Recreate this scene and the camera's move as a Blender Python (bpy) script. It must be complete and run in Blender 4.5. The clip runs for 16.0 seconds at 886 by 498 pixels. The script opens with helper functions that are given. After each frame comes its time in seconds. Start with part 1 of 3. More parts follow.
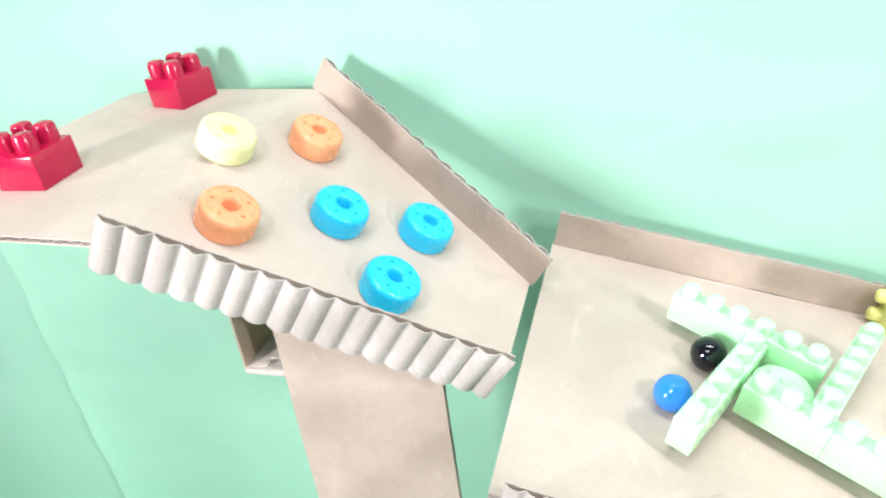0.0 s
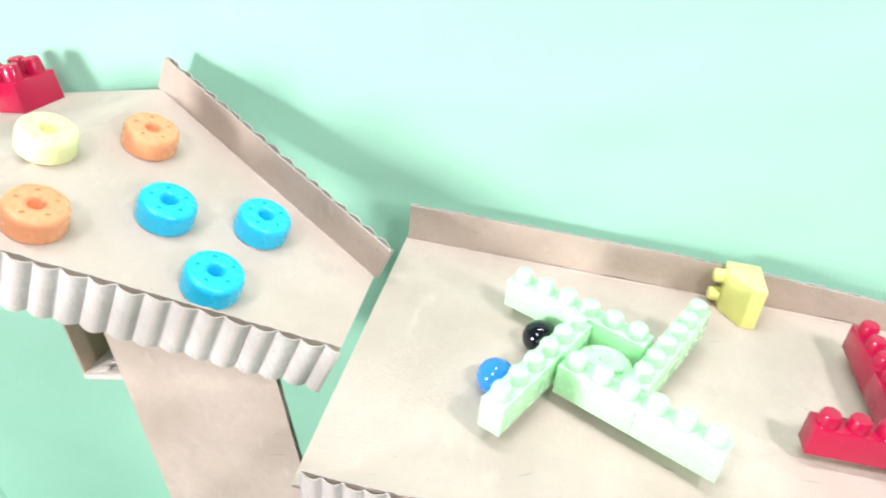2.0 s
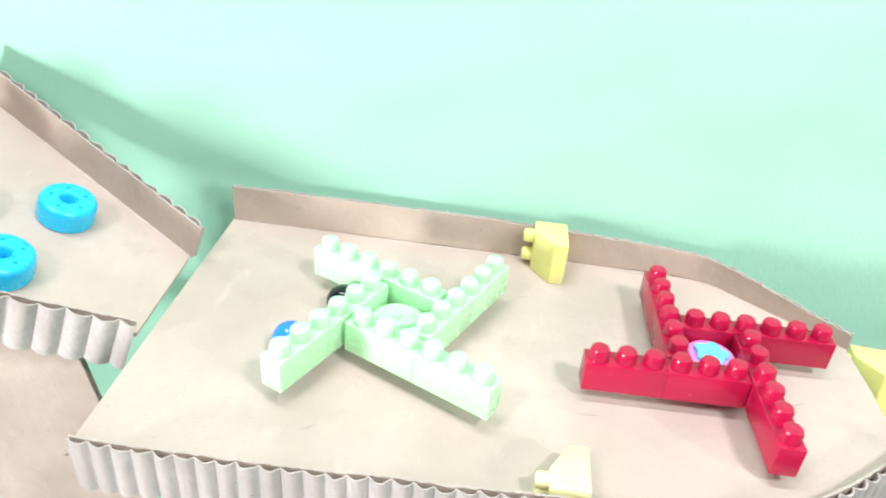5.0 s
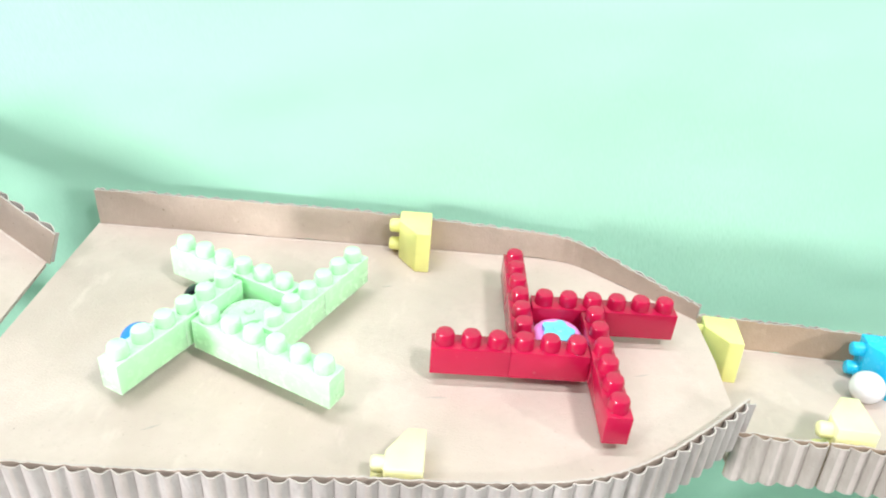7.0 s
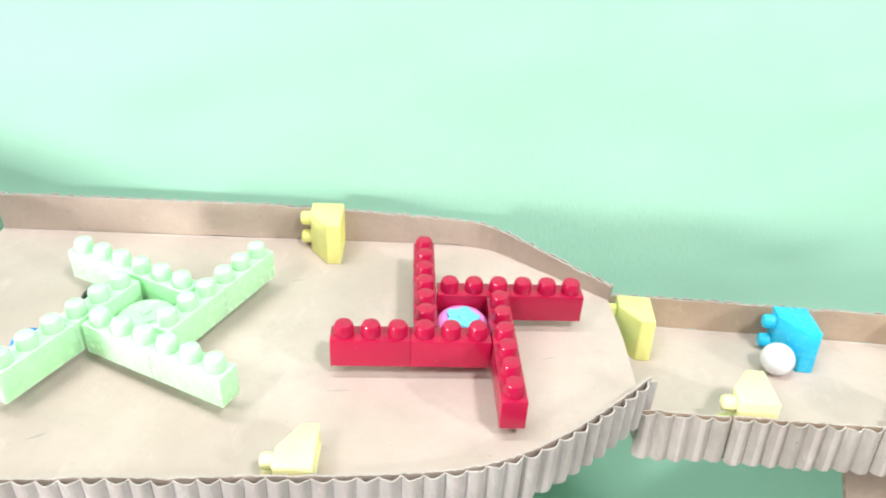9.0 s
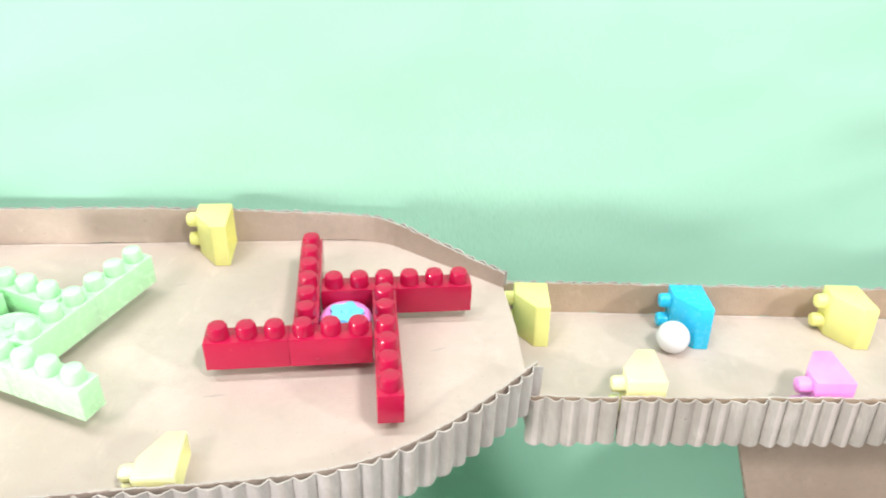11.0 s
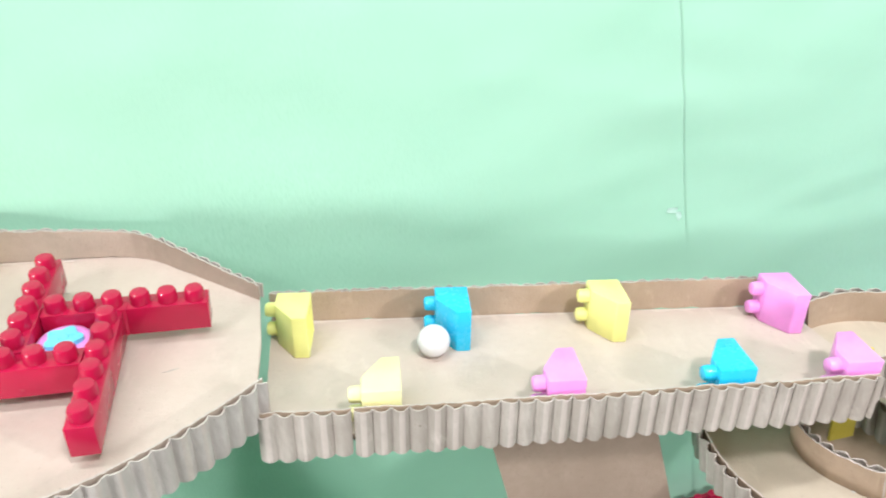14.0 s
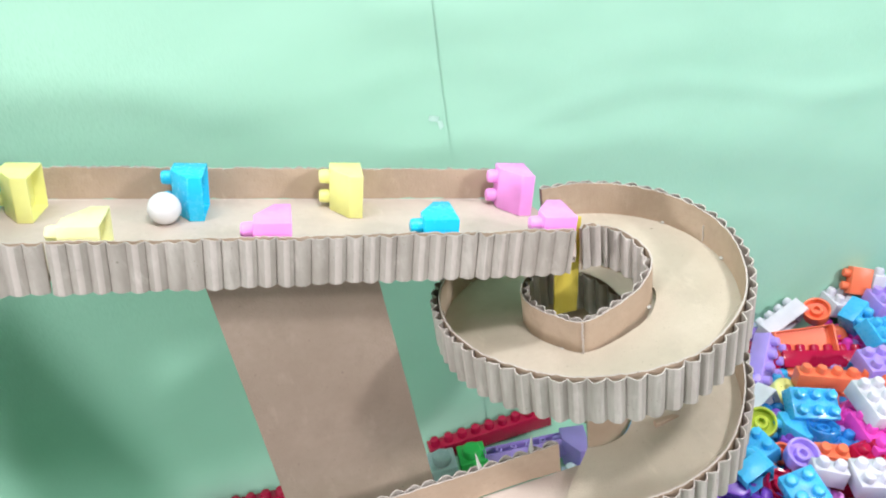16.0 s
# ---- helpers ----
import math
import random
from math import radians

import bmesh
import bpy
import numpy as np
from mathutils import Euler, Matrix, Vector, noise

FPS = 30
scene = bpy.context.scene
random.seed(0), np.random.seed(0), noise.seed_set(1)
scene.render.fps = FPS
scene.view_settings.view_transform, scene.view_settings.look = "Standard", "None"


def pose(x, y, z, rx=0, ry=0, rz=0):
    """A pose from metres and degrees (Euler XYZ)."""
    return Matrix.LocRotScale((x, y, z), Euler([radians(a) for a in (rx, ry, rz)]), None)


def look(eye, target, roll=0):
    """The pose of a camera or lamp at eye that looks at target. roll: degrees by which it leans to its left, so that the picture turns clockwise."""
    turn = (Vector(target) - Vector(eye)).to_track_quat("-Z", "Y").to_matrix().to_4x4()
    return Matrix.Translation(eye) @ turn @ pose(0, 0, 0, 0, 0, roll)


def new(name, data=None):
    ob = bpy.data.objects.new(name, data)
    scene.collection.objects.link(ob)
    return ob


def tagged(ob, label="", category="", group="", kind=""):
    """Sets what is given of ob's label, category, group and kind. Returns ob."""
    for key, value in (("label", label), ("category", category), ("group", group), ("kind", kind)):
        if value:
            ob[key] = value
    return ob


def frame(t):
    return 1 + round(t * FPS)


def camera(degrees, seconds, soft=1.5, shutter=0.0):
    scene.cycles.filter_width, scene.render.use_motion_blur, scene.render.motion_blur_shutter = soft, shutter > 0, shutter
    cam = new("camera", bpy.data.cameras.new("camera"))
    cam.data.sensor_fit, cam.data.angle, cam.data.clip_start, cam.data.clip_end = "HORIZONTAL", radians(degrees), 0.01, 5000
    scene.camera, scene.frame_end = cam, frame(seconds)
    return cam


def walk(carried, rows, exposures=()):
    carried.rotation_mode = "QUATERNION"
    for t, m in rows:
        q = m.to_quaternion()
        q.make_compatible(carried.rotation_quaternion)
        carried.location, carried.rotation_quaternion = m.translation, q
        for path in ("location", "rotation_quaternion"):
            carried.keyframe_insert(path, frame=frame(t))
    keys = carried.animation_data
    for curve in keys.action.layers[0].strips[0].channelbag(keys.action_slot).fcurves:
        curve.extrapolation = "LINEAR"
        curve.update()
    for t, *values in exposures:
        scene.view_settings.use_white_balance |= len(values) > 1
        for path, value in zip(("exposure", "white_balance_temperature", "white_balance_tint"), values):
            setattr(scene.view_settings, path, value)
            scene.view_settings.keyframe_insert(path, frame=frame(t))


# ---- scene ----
# One plan unit is 0.8 mm; the trays hang well above the ground sheet.
K = 0.0008
cam = camera(62.9, 16.0, soft=1.9, shutter=0.5)
# seconds, eye in plan units, yaw, pitch, roll in degrees
PATH = [
    (0, -0.0, -0.0, 590.0, 19.59, -27.19, -7.91),
    (0.5, 14.1, -1.7, 584.6, 18.18, -26.62, -7.57),
    (1, 34.3, -5.0, 577.5, 18.31, -25.92, -7.95),
    (1.5, 52.4, 0.1, 575.0, 17.45, -26.14, -8.19),
    (2, 73.1, 14.0, 568.8, 16.30, -26.63, -8.51),
    (2.5, 92.2, 13.5, 560.4, 15.32, -26.43, -8.83),
    (3, 108.7, 10.6, 553.0, 14.77, -26.34, -9.32),
    (5.5, 175.0, 6.6, 534.2, 10.51, -26.46, -10.14),
    (6, 195.2, 7.9, 530.2, 9.35, -26.66, -10.53),
    (6.5, 204.0, 6.3, 529.7, 8.23, -27.04, -10.56),
    (7, 212.3, 5.5, 529.4, 7.42, -27.50, -10.75),
    (7.5, 223.5, 8.1, 526.5, 7.24, -28.00, -11.30),
    (8, 230.3, 7.6, 522.0, 6.14, -28.07, -11.36),
    (8.5, 241.9, 9.1, 521.1, 6.01, -28.42, -11.92),
    (11, 293.1, 14.4, 502.4, 2.07, -29.35, -13.59),
    (11.5, 307.2, 17.3, 499.1, 0.99, -30.03, -13.36),
    (12, 321.5, 16.0, 496.0, -0.22, -30.30, -12.94),
    (12.5, 336.3, 16.6, 492.7, -1.94, -30.70, -12.36),
    (13, 353.9, 16.8, 488.8, -3.07, -30.85, -12.12),
    (13.5, 371.7, 16.0, 486.2, -3.99, -30.99, -12.36),
    (14, 397.2, 11.9, 484.6, -4.11, -31.11, -13.13),
    (14.5, 421.0, 6.3, 476.8, -6.47, -31.12, -13.18),
    (15, 473.1, -0.5, 462.3, -8.51, -31.64, -14.01),
    (15.3, 491.4, -10.5, 449.9, -12.04, -32.65, -13.25),
    (15.5, 496.6, -31.7, 413.1, -15.02, -31.18, -9.84),
    (15.6, 495.7, -44.2, 409.7, -15.12, -33.81, -8.17),
    (15.8, 481.0, -67.6, 392.7, -12.81, -31.22, -8.52),
    (16, 474.7, -76.1, 387.1, -12.74, -29.46, -8.47),
]


def eye_pose(x, y, z, yaw, pitch, roll):
    return pose(x * K, y * K, z * K, 90 + pitch, 0, yaw) @ pose(0, 0, 0, 0, 0, roll)


walk(cam, [(t, eye_pose(*row)) for t, *row in PATH],
     exposures=[(0, 0.60, 6350, 10), (3, 0.62, 6350, 10), (8, 0.56, 6450, 10), (11, 0.54, 6600, 11), (14, 0.48, 6500, 10), (14.6, 0.48, 6450, 10),
                (15, 0.48, 6050, 7), (15.5, 0.47, 6100, 8), (16, 0.45, 6350, 10)])

# ---- light: a closed room with a ceiling tube and unseen lamps added round the run ----
world = bpy.data.worlds.new("world")
scene.world = world
world.use_nodes = True
world.node_tree.nodes["Background"].inputs[0].default_value = (0.9, 0.95, 1.0, 1)
world.node_tree.nodes["Background"].inputs[1].default_value = 0.012


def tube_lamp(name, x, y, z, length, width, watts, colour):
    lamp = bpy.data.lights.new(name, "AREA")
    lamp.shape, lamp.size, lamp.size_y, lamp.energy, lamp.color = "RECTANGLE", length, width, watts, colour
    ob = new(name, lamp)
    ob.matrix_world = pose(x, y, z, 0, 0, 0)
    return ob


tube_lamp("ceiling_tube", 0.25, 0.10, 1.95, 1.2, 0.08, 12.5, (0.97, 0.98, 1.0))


def disk_lamp(name, place, target, size, watts, colour, spread=180):
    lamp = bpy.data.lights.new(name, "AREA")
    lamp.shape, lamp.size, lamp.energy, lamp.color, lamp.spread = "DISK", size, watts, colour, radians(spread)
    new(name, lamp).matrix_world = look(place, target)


# Side lamps are out of view, placed from the shadow directions.
disk_lamp("side_lamp", (-0.58, -0.36, 0.47), (0.22, 0.36, 0.36), 0.16, 5.2, (1.0, 0.97, 0.985), 165)
# Two unseen lamps from above, added to brighten trays, fluting and spiral.
disk_lamp("unseen_top_lamp", (-0.11, -0.26, 0.90), (0.06, 0.25, 0.25), 0.16, 1.8, (1.0, 0.97, 0.985))
disk_lamp("unseen_top_lamp", (0.62, -0.22, 0.86), (0.50, 0.28, 0.16), 0.12, 4.0, (1.0, 0.97, 0.985))
disk_lamp("side_lamp", (1.30, -0.50, 0.54), (0.78, 0.37, 0.19), 0.12, 6.1, (1.0, 0.97, 0.985))


# ---- materials ----
def nodes_of(name):
    mat = bpy.data.materials.new(name)
    mat.use_nodes = True
    tree = mat.node_tree
    return mat, tree, tree.nodes["Principled BSDF"]


def mixed(tree, fac, a, b):
    mix = tree.nodes.new("ShaderNodeMix")
    mix.data_type = "RGBA"
    tree.links.new(fac, mix.inputs[0])
    for slot, v in ((6, a), (7, b)):
        if isinstance(v, tuple):
            mix.inputs[slot].default_value = (*v, 1)
        else:
            tree.links.new(v, mix.inputs[slot])
    return mix.outputs[2]


def noise_of(tree, scale, detail=4.0, stretch=(1, 1, 1), lo=0.3, hi=0.7, rough=0.5):
    co = tree.nodes.new("ShaderNodeTexCoord")
    mp = tree.nodes.new("ShaderNodeMapping")
    mp.inputs["Scale"].default_value = stretch
    nz = tree.nodes.new("ShaderNodeTexNoise")
    nz.inputs["Scale"].default_value, nz.inputs["Detail"].default_value = scale, detail
    nz.inputs["Roughness"].default_value = rough
    ramp = tree.nodes.new("ShaderNodeMapRange")
    ramp.inputs[1].default_value, ramp.inputs[2].default_value = lo, hi
    tree.links.new(co.outputs["Object"], mp.inputs[0])
    tree.links.new(mp.outputs[0], nz.inputs["Vector"])
    tree.links.new(nz.outputs[0], ramp.inputs[0])
    return ramp.outputs[0]


def bumped(tree, bsdf, height, strength, distance):
    bump = tree.nodes.new("ShaderNodeBump")
    bump.inputs["Strength"].default_value, bump.inputs["Distance"].default_value = strength, distance
    tree.links.new(height, bump.inputs["Height"])
    tree.links.new(bump.outputs[0], bsdf.inputs["Normal"])


def cardboard(name, base, pale, stain, along=(260, 330, 300)):
    """Kraft liner: fibres, faint washboard streaks, blotches and specks."""
    mat, tree, bsdf = nodes_of(name)
    fibre = noise_of(tree, 1.0, 4, along, 0.25, 0.75)
    blotch = noise_of(tree, 28, 3, (1, 1, 1), 0.35, 0.75)
    speck = noise_of(tree, 900, 2, (1, 1, 1), 0.68, 0.76)
    c = mixed(tree, fibre, base, pale)
    c = mixed(tree, blotch, c, tuple(0.55 * a + 0.45 * b for a, b in zip(base, stain)))
    c = mixed(tree, speck, c, stain)
    c = mixed(tree, noise_of(tree, 330, 2, (1, 1, 1), 0.75, 0.80), c, tuple(0.75 * v for v in stain))
    c = mixed(tree, noise_of(tree, 7, 4, (1, 1, 1), 0.5, 0.95), c, tuple(0.8 * v for v in base))
    c = mixed(tree, noise_of(tree, 46, 6, (1, 1, 1), 0.54, 0.92, 0.65), c, tuple(0.80 * v for v in base))
    c = mixed(tree, noise_of(tree, 1.0, 5, (130, 45, 60), 0.60, 0.85, 0.6), c, tuple(min(0.8, 1.08 * v) for v in pale))
    tree.links.new(c, bsdf.inputs["Base Color"])
    bsdf.inputs["Roughness"].default_value = 0.78
    bsdf.inputs["Specular IOR Level"].default_value = 0.3
    dent = noise_of(tree, 22, 4, (1, 1, 1), 0.2, 0.8)
    grain = noise_of(tree, 1.0, 4, (900, 1300, 1000), 0.2, 0.8)
    add = tree.nodes.new("ShaderNodeMath")
    add.operation, add.inputs[1].default_value = "MULTIPLY_ADD", 5.0
    tree.links.new(dent, add.inputs[0])
    tree.links.new(grain, add.inputs[2])
    bumped(tree, bsdf, add.outputs[0], 0.38, 0.0004)
    return mat


def plastic(name, colour, rough=0.26, glow=0.0, vary=0.12):
    """Moulded toy plastic: a little light passes under the skin, faint scuffs."""
    mat, tree, bsdf = nodes_of(name)
    cloud = noise_of(tree, 60, 3, (1, 1, 1), 0.38, 0.7)
    darker = tuple(v * (1 - vary) for v in colour)
    tree.links.new(mixed(tree, cloud, colour, darker), bsdf.inputs["Base Color"])
    scuff = noise_of(tree, 260, 4, (1, 1, 1), 0.38, 0.8)
    rr = tree.nodes.new("ShaderNodeMapRange")
    rr.inputs[3].default_value, rr.inputs[4].default_value = rough * 0.8, rough * 1.5
    tree.links.new(scuff, rr.inputs[0])
    tree.links.new(rr.outputs[0], bsdf.inputs["Roughness"])
    if glow:
        bsdf.inputs["Subsurface Weight"].default_value = glow
        bsdf.inputs["Subsurface Radius"].default_value = (0.004, 0.004, 0.004)
        bsdf.inputs["Subsurface Scale"].default_value = 1.0
    bumped(tree, bsdf, noise_of(tree, 90, 2), 0.02, 0.0005)
    return mat


def cloth(name, base, pale, dark):
    mat, tree, bsdf = nodes_of(name)
    big = noise_of(tree, 3.5, 4, (1, 1, 2.2), 0.38, 0.72)
    weave = noise_of(tree, 1.0, 2, (2200, 2200, 260), 0.38, 0.7)
    c = mixed(tree, big, base, pale)
    c = mixed(tree, weave, c, mixed(tree, big, base, dark))
    tree.links.new(mixed(tree, noise_of(tree, 14, 5, (1, 1, 1.6), 0.45, 0.95), c, dark), bsdf.inputs["Base Color"])
    bsdf.inputs["Roughness"].default_value = 0.85
    bsdf.inputs["Specular IOR Level"].default_value = 0.2
    swell = noise_of(tree, 9, 5, (0.6, 1, 1.7), 0.2, 0.8)
    line = noise_of(tree, 7, 3, (0.7, 1, 2.0), 0.0, 1.0)
    fold = tree.nodes.new("ShaderNodeMath")
    fold.operation, fold.inputs[1].default_value, fold.inputs[2].default_value = "COMPARE", 0.5, 0.006
    tree.links.new(line, fold.inputs[0])
    where = noise_of(tree, 11, 2, (1, 1, 1), 0.5, 0.75)
    keep = tree.nodes.new("ShaderNodeMath")
    keep.operation = "MULTIPLY"
    tree.links.new(fold.outputs[0], keep.inputs[0])
    tree.links.new(where, keep.inputs[1])
    both = tree.nodes.new("ShaderNodeMath")
    both.operation, both.inputs[1].default_value = "MULTIPLY_ADD", -0.35
    tree.links.new(keep.outputs[0], both.inputs[0])
    tree.links.new(swell, both.inputs[2])
    bumped(tree, bsdf, both.outputs[0], 0.2, 0.002)
    return mat


# Floor card, paler than upright card: the floors' overexposure is put into the colour.
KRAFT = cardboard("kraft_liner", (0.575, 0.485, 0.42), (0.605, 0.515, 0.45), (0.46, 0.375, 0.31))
# Paler wall card for ramp and tray: their brighter exposure painted in.
KRAFT_WALL = cardboard("overexposed_kraft_wall", (0.475, 0.39, 0.325), (0.525, 0.435, 0.365), (0.36, 0.28, 0.22), (240, 260, 300))
KRAFT_UP = cardboard("kraft_upright_shaded", (0.465, 0.355, 0.26), (0.515, 0.40, 0.30), (0.35, 0.26, 0.18), (240, 260, 300))
FLUTE = cardboard("bare_fluting", (0.40, 0.362, 0.32), (0.55, 0.505, 0.455), (0.27, 0.235, 0.195), (620, 620, 70))
# Lighter copy of the fluting, with the upper trays' overexposure in its colour.
FLUTE_PALE = cardboard("overexposed_fluting", (0.47, 0.43, 0.40), (0.62, 0.58, 0.545), (0.32, 0.285, 0.255), (620, 620, 70))
KRAFT_PALE = cardboard("pale_kraft_liner", (0.545, 0.475, 0.375), (0.58, 0.51, 0.41), (0.40, 0.34, 0.25), (240, 260, 300))
# Browner card, darkened further to carry the shade on leg and core.
SHADED_BROWN_KRAFT = cardboard("shaded_brown_kraft", (0.30, 0.232, 0.177), (0.335, 0.26, 0.205), (0.235, 0.175, 0.132), (240, 260, 300))
RESIDUE = cardboard("peeled_paper", (0.50, 0.445, 0.405), (0.60, 0.545, 0.50), (0.42, 0.36, 0.31), (900, 900, 300))
TORN = cardboard("torn_paper", (0.62, 0.55, 0.48), (0.70, 0.63, 0.56), (0.46, 0.39, 0.33), (900, 900, 900))
GLUE = plastic("clear_glue", (0.62, 0.60, 0.55), 0.12, 0.5)
MINT = cloth("mint_sheet", (0.36, 0.64, 0.488), (0.385, 0.67, 0.518), (0.325, 0.60, 0.448))
PLASTER = cardboard("room_paint", (0.20, 0.20, 0.205), (0.23, 0.23, 0.235), (0.17, 0.17, 0.175), (3, 3, 3))
RED = plastic("red_plastic", (0.46, 0.008, 0.055), 0.2, 0.1)
YELLOW = plastic("yellow_plastic", (0.89, 0.88, 0.31), 0.38, 0.3)
# The same yellow, lightened to paint in its washed-out top light.
WASHED_YELLOW = plastic("washed_yellow_plastic", (0.90, 0.885, 0.46), 0.38, 0.3)
CYAN = plastic("sky_blue_plastic", (0.025, 0.58, 0.90), 0.25, 0.1)
BLUE = plastic("blue_plastic", (0.03, 0.24, 0.62), 0.25, 0.1)
PINK = plastic("pink_plastic", (0.90, 0.34, 0.80), 0.38, 0.25)
MAGENTA = plastic("magenta_plastic", (0.78, 0.07, 0.50), 0.38, 0.15)
ORANGE = plastic("orange_plastic", (0.92, 0.20, 0.09), 0.38, 0.2)
PEACH = plastic("peach_plastic", (0.92, 0.40, 0.20), 0.26, 0.25)
VIOLET = plastic("violet_plastic", (0.24, 0.09, 0.60), 0.3, 0.15)
LILAC = plastic("lilac_plastic", (0.45, 0.32, 0.83), 0.38, 0.2)
LIGHT_BLUE = plastic("light_blue_plastic", (0.07, 0.48, 0.86), 0.3, 0.15)
MILKY = plastic("milky_blue_plastic", (0.74, 0.79, 0.90), 0.3, 0.4)
PALE_CYAN = plastic("pale_cyan_plastic", (0.18, 0.70, 0.88), 0.3, 0.2)
WHITE = plastic("white_plastic", (0.70, 0.69, 0.76), 0.38, 0.3)
GREEN = plastic("translucent_green_plastic", (0.53, 0.90, 0.55), 0.25, 0.6, 0.03)
VIVID_GREEN = plastic("vivid_green_plastic", (0.05, 0.62, 0.12), 0.38, 0.2)
LIME = plastic("lime_plastic", (0.62, 0.72, 0.08), 0.38, 0.2)
BALL_BLUE = plastic("blue_ball", (0.03, 0.22, 0.74), 0.07)
BALL_BLACK = plastic("black_ball", (0.008, 0.009, 0.012), 0.06)
BALL_WHITE = plastic("white_ball", (0.84, 0.84, 0.86), 0.12, 0.2)
STICK = cardboard("yellow_stick", (0.66, 0.52, 0.07), (0.72, 0.60, 0.12), (0.5, 0.38, 0.05), (200, 200, 20))
TAPE = plastic("milky_tape", (0.50, 0.74, 0.64), 0.45)


# ---- building helpers ----
def at(x, y, z, rx=0, ry=0, rz=0):
    return pose(x * K, y * K, z * K, rx, ry, rz)


def part(name, bm, material, parent=None, label="", m=None, sharp=38):
    """Links a bmesh, built in plan units, as one mesh object."""
    for v in bm.verts:
        v.co *= K
    data = bpy.data.meshes.new(name)
    bm.to_mesh(data)
    bm.free()
    data.materials.append(material)
    data.shade_smooth()
    data.set_sharp_from_angle(angle=radians(sharp))
    ob = new(name, data)
    ob.parent = parent
    if m is not None:
        ob.matrix_basis = m
    return tagged(ob, label)


def again(ob, parent, m):
    """The same mesh once more under a parent."""
    twin = new(ob.name.split(".")[0], ob.data)
    twin.parent, twin.matrix_basis = parent, m
    return twin


def thing(name, m, label, category, group="", kind=""):
    return tagged(at_empty(name, m), label, category, group, kind)


def at_empty(name, m):
    ob = new(name)
    ob.empty_display_size = 0.01
    ob.matrix_basis = m
    return ob


def box(x0, x1, y0, y1, z0, z1, bevel=0.6):
    bm = bmesh.new()
    bmesh.ops.create_cube(bm, size=1, matrix=Matrix.LocRotScale(((x0 + x1) / 2, (y0 + y1) / 2, (z0 + z1) / 2), None, (x1 - x0, y1 - y0, z1 - z0)))
    if bevel:
        bmesh.ops.bevel(bm, geom=list(bm.edges), offset=bevel, segments=2, affect="EDGES", profile=0.5)
    return bm


def prism(outline, z0, z1, bevel=0.6):
    """A flat outline of (x, y), drawn up from z0 to z1."""
    bm = bmesh.new()
    face = bm.faces.new([bm.verts.new((x, y, z0)) for x, y in outline])
    up = bmesh.ops.extrude_face_region(bm, geom=[face])
    bmesh.ops.translate(bm, vec=(0, 0, z1 - z0), verts=[g for g in up["geom"] if isinstance(g, bmesh.types.BMVert)])
    bmesh.ops.recalc_face_normals(bm, faces=bm.faces)
    if bevel:
        bmesh.ops.bevel(bm, geom=list(bm.edges), offset=bevel, segments=2, affect="EDGES", profile=0.5)
    return bm


def lathe(profile, steps=32):
    """A closed ring of (radius, height), turned round z."""
    bm = bmesh.new()
    rings = []
    for r, z in profile:
        rings.append([bm.verts.new((r * math.cos(a), r * math.sin(a), z)) for a in (2 * math.pi * k / steps for k in range(steps))] if r > 1e-6 else [bm.verts.new((0, 0, z))])
    for a, b in zip(rings, rings[1:]):
        for k in range(steps):
            quad = [a[k % len(a)], a[(k + 1) % len(a)], b[(k + 1) % len(b)], b[k % len(b)]]
            quad = [v for n, v in enumerate(quad) if v not in quad[:n]]
            if len(quad) > 2:
                bm.faces.new(quad)
    bmesh.ops.recalc_face_normals(bm, faces=bm.faces)
    return bm


def on_plane(c, x, y, h=0.0):
    """The place on the plane z = c0 + c1 x + c2 y, h above it."""
    n = Vector((-c[1], -c[2], 1)).normalized()
    return Vector((x, y, c[0] + c[1] * x + c[2] * y)) + n * h


def frame_on(c, x, y, degrees, h=0.0):
    """A pose standing on the plane, its own x axis turned by degrees in plan."""
    n = Vector((-c[1], -c[2], 1)).normalized()
    d = Vector((math.cos(radians(degrees)), math.sin(radians(degrees)), 0))
    u = (d - n * d.dot(n)).normalized()
    v = n.cross(u)
    p = on_plane(c, x, y, h) * K
    return Matrix(((u.x, v.x, n.x, p.x), (u.y, v.y, n.y, p.y), (u.z, v.z, n.z, p.z), (0, 0, 0, 1)))


def resampled(path, step):
    pts = [Vector(p) for p in path]
    out, left = [pts[0]], step
    for a, b in zip(pts, pts[1:]):
        gone, length = 0.0, (b - a).length
        while length - gone >= left:
            gone += left
            out.append(a.lerp(b, gone / length))
            left = step
        left -= length - gone
    return out


def rounded(path, rounds=2):
    """Corner cutting, ends kept."""
    pts = [Vector(p) for p in path]
    for _ in range(rounds):
        cut = [pts[0]]
        for a, b in zip(pts, pts[1:]):
            cut += [a.lerp(b, 0.25), a.lerp(b, 0.75)]
        pts = cut + [pts[-1]]
    return pts


def strip(rows, closed=True):
    """Skins rows of equally many vertices into one sheet with thickness."""
    bm = bmesh.new()
    made = [[bm.verts.new(p) for p in row] for row in rows]
    n = len(rows[0])
    for a, b in zip(made, made[1:]):
        for k in range(n if closed else n - 1):
            bm.faces.new((a[k], a[(k + 1) % n], b[(k + 1) % n], b[k]))
    if closed:
        bm.faces.new(made[0])
        bm.faces.new(made[-1])
    bmesh.ops.recalc_face_normals(bm, faces=bm.faces)
    return bm


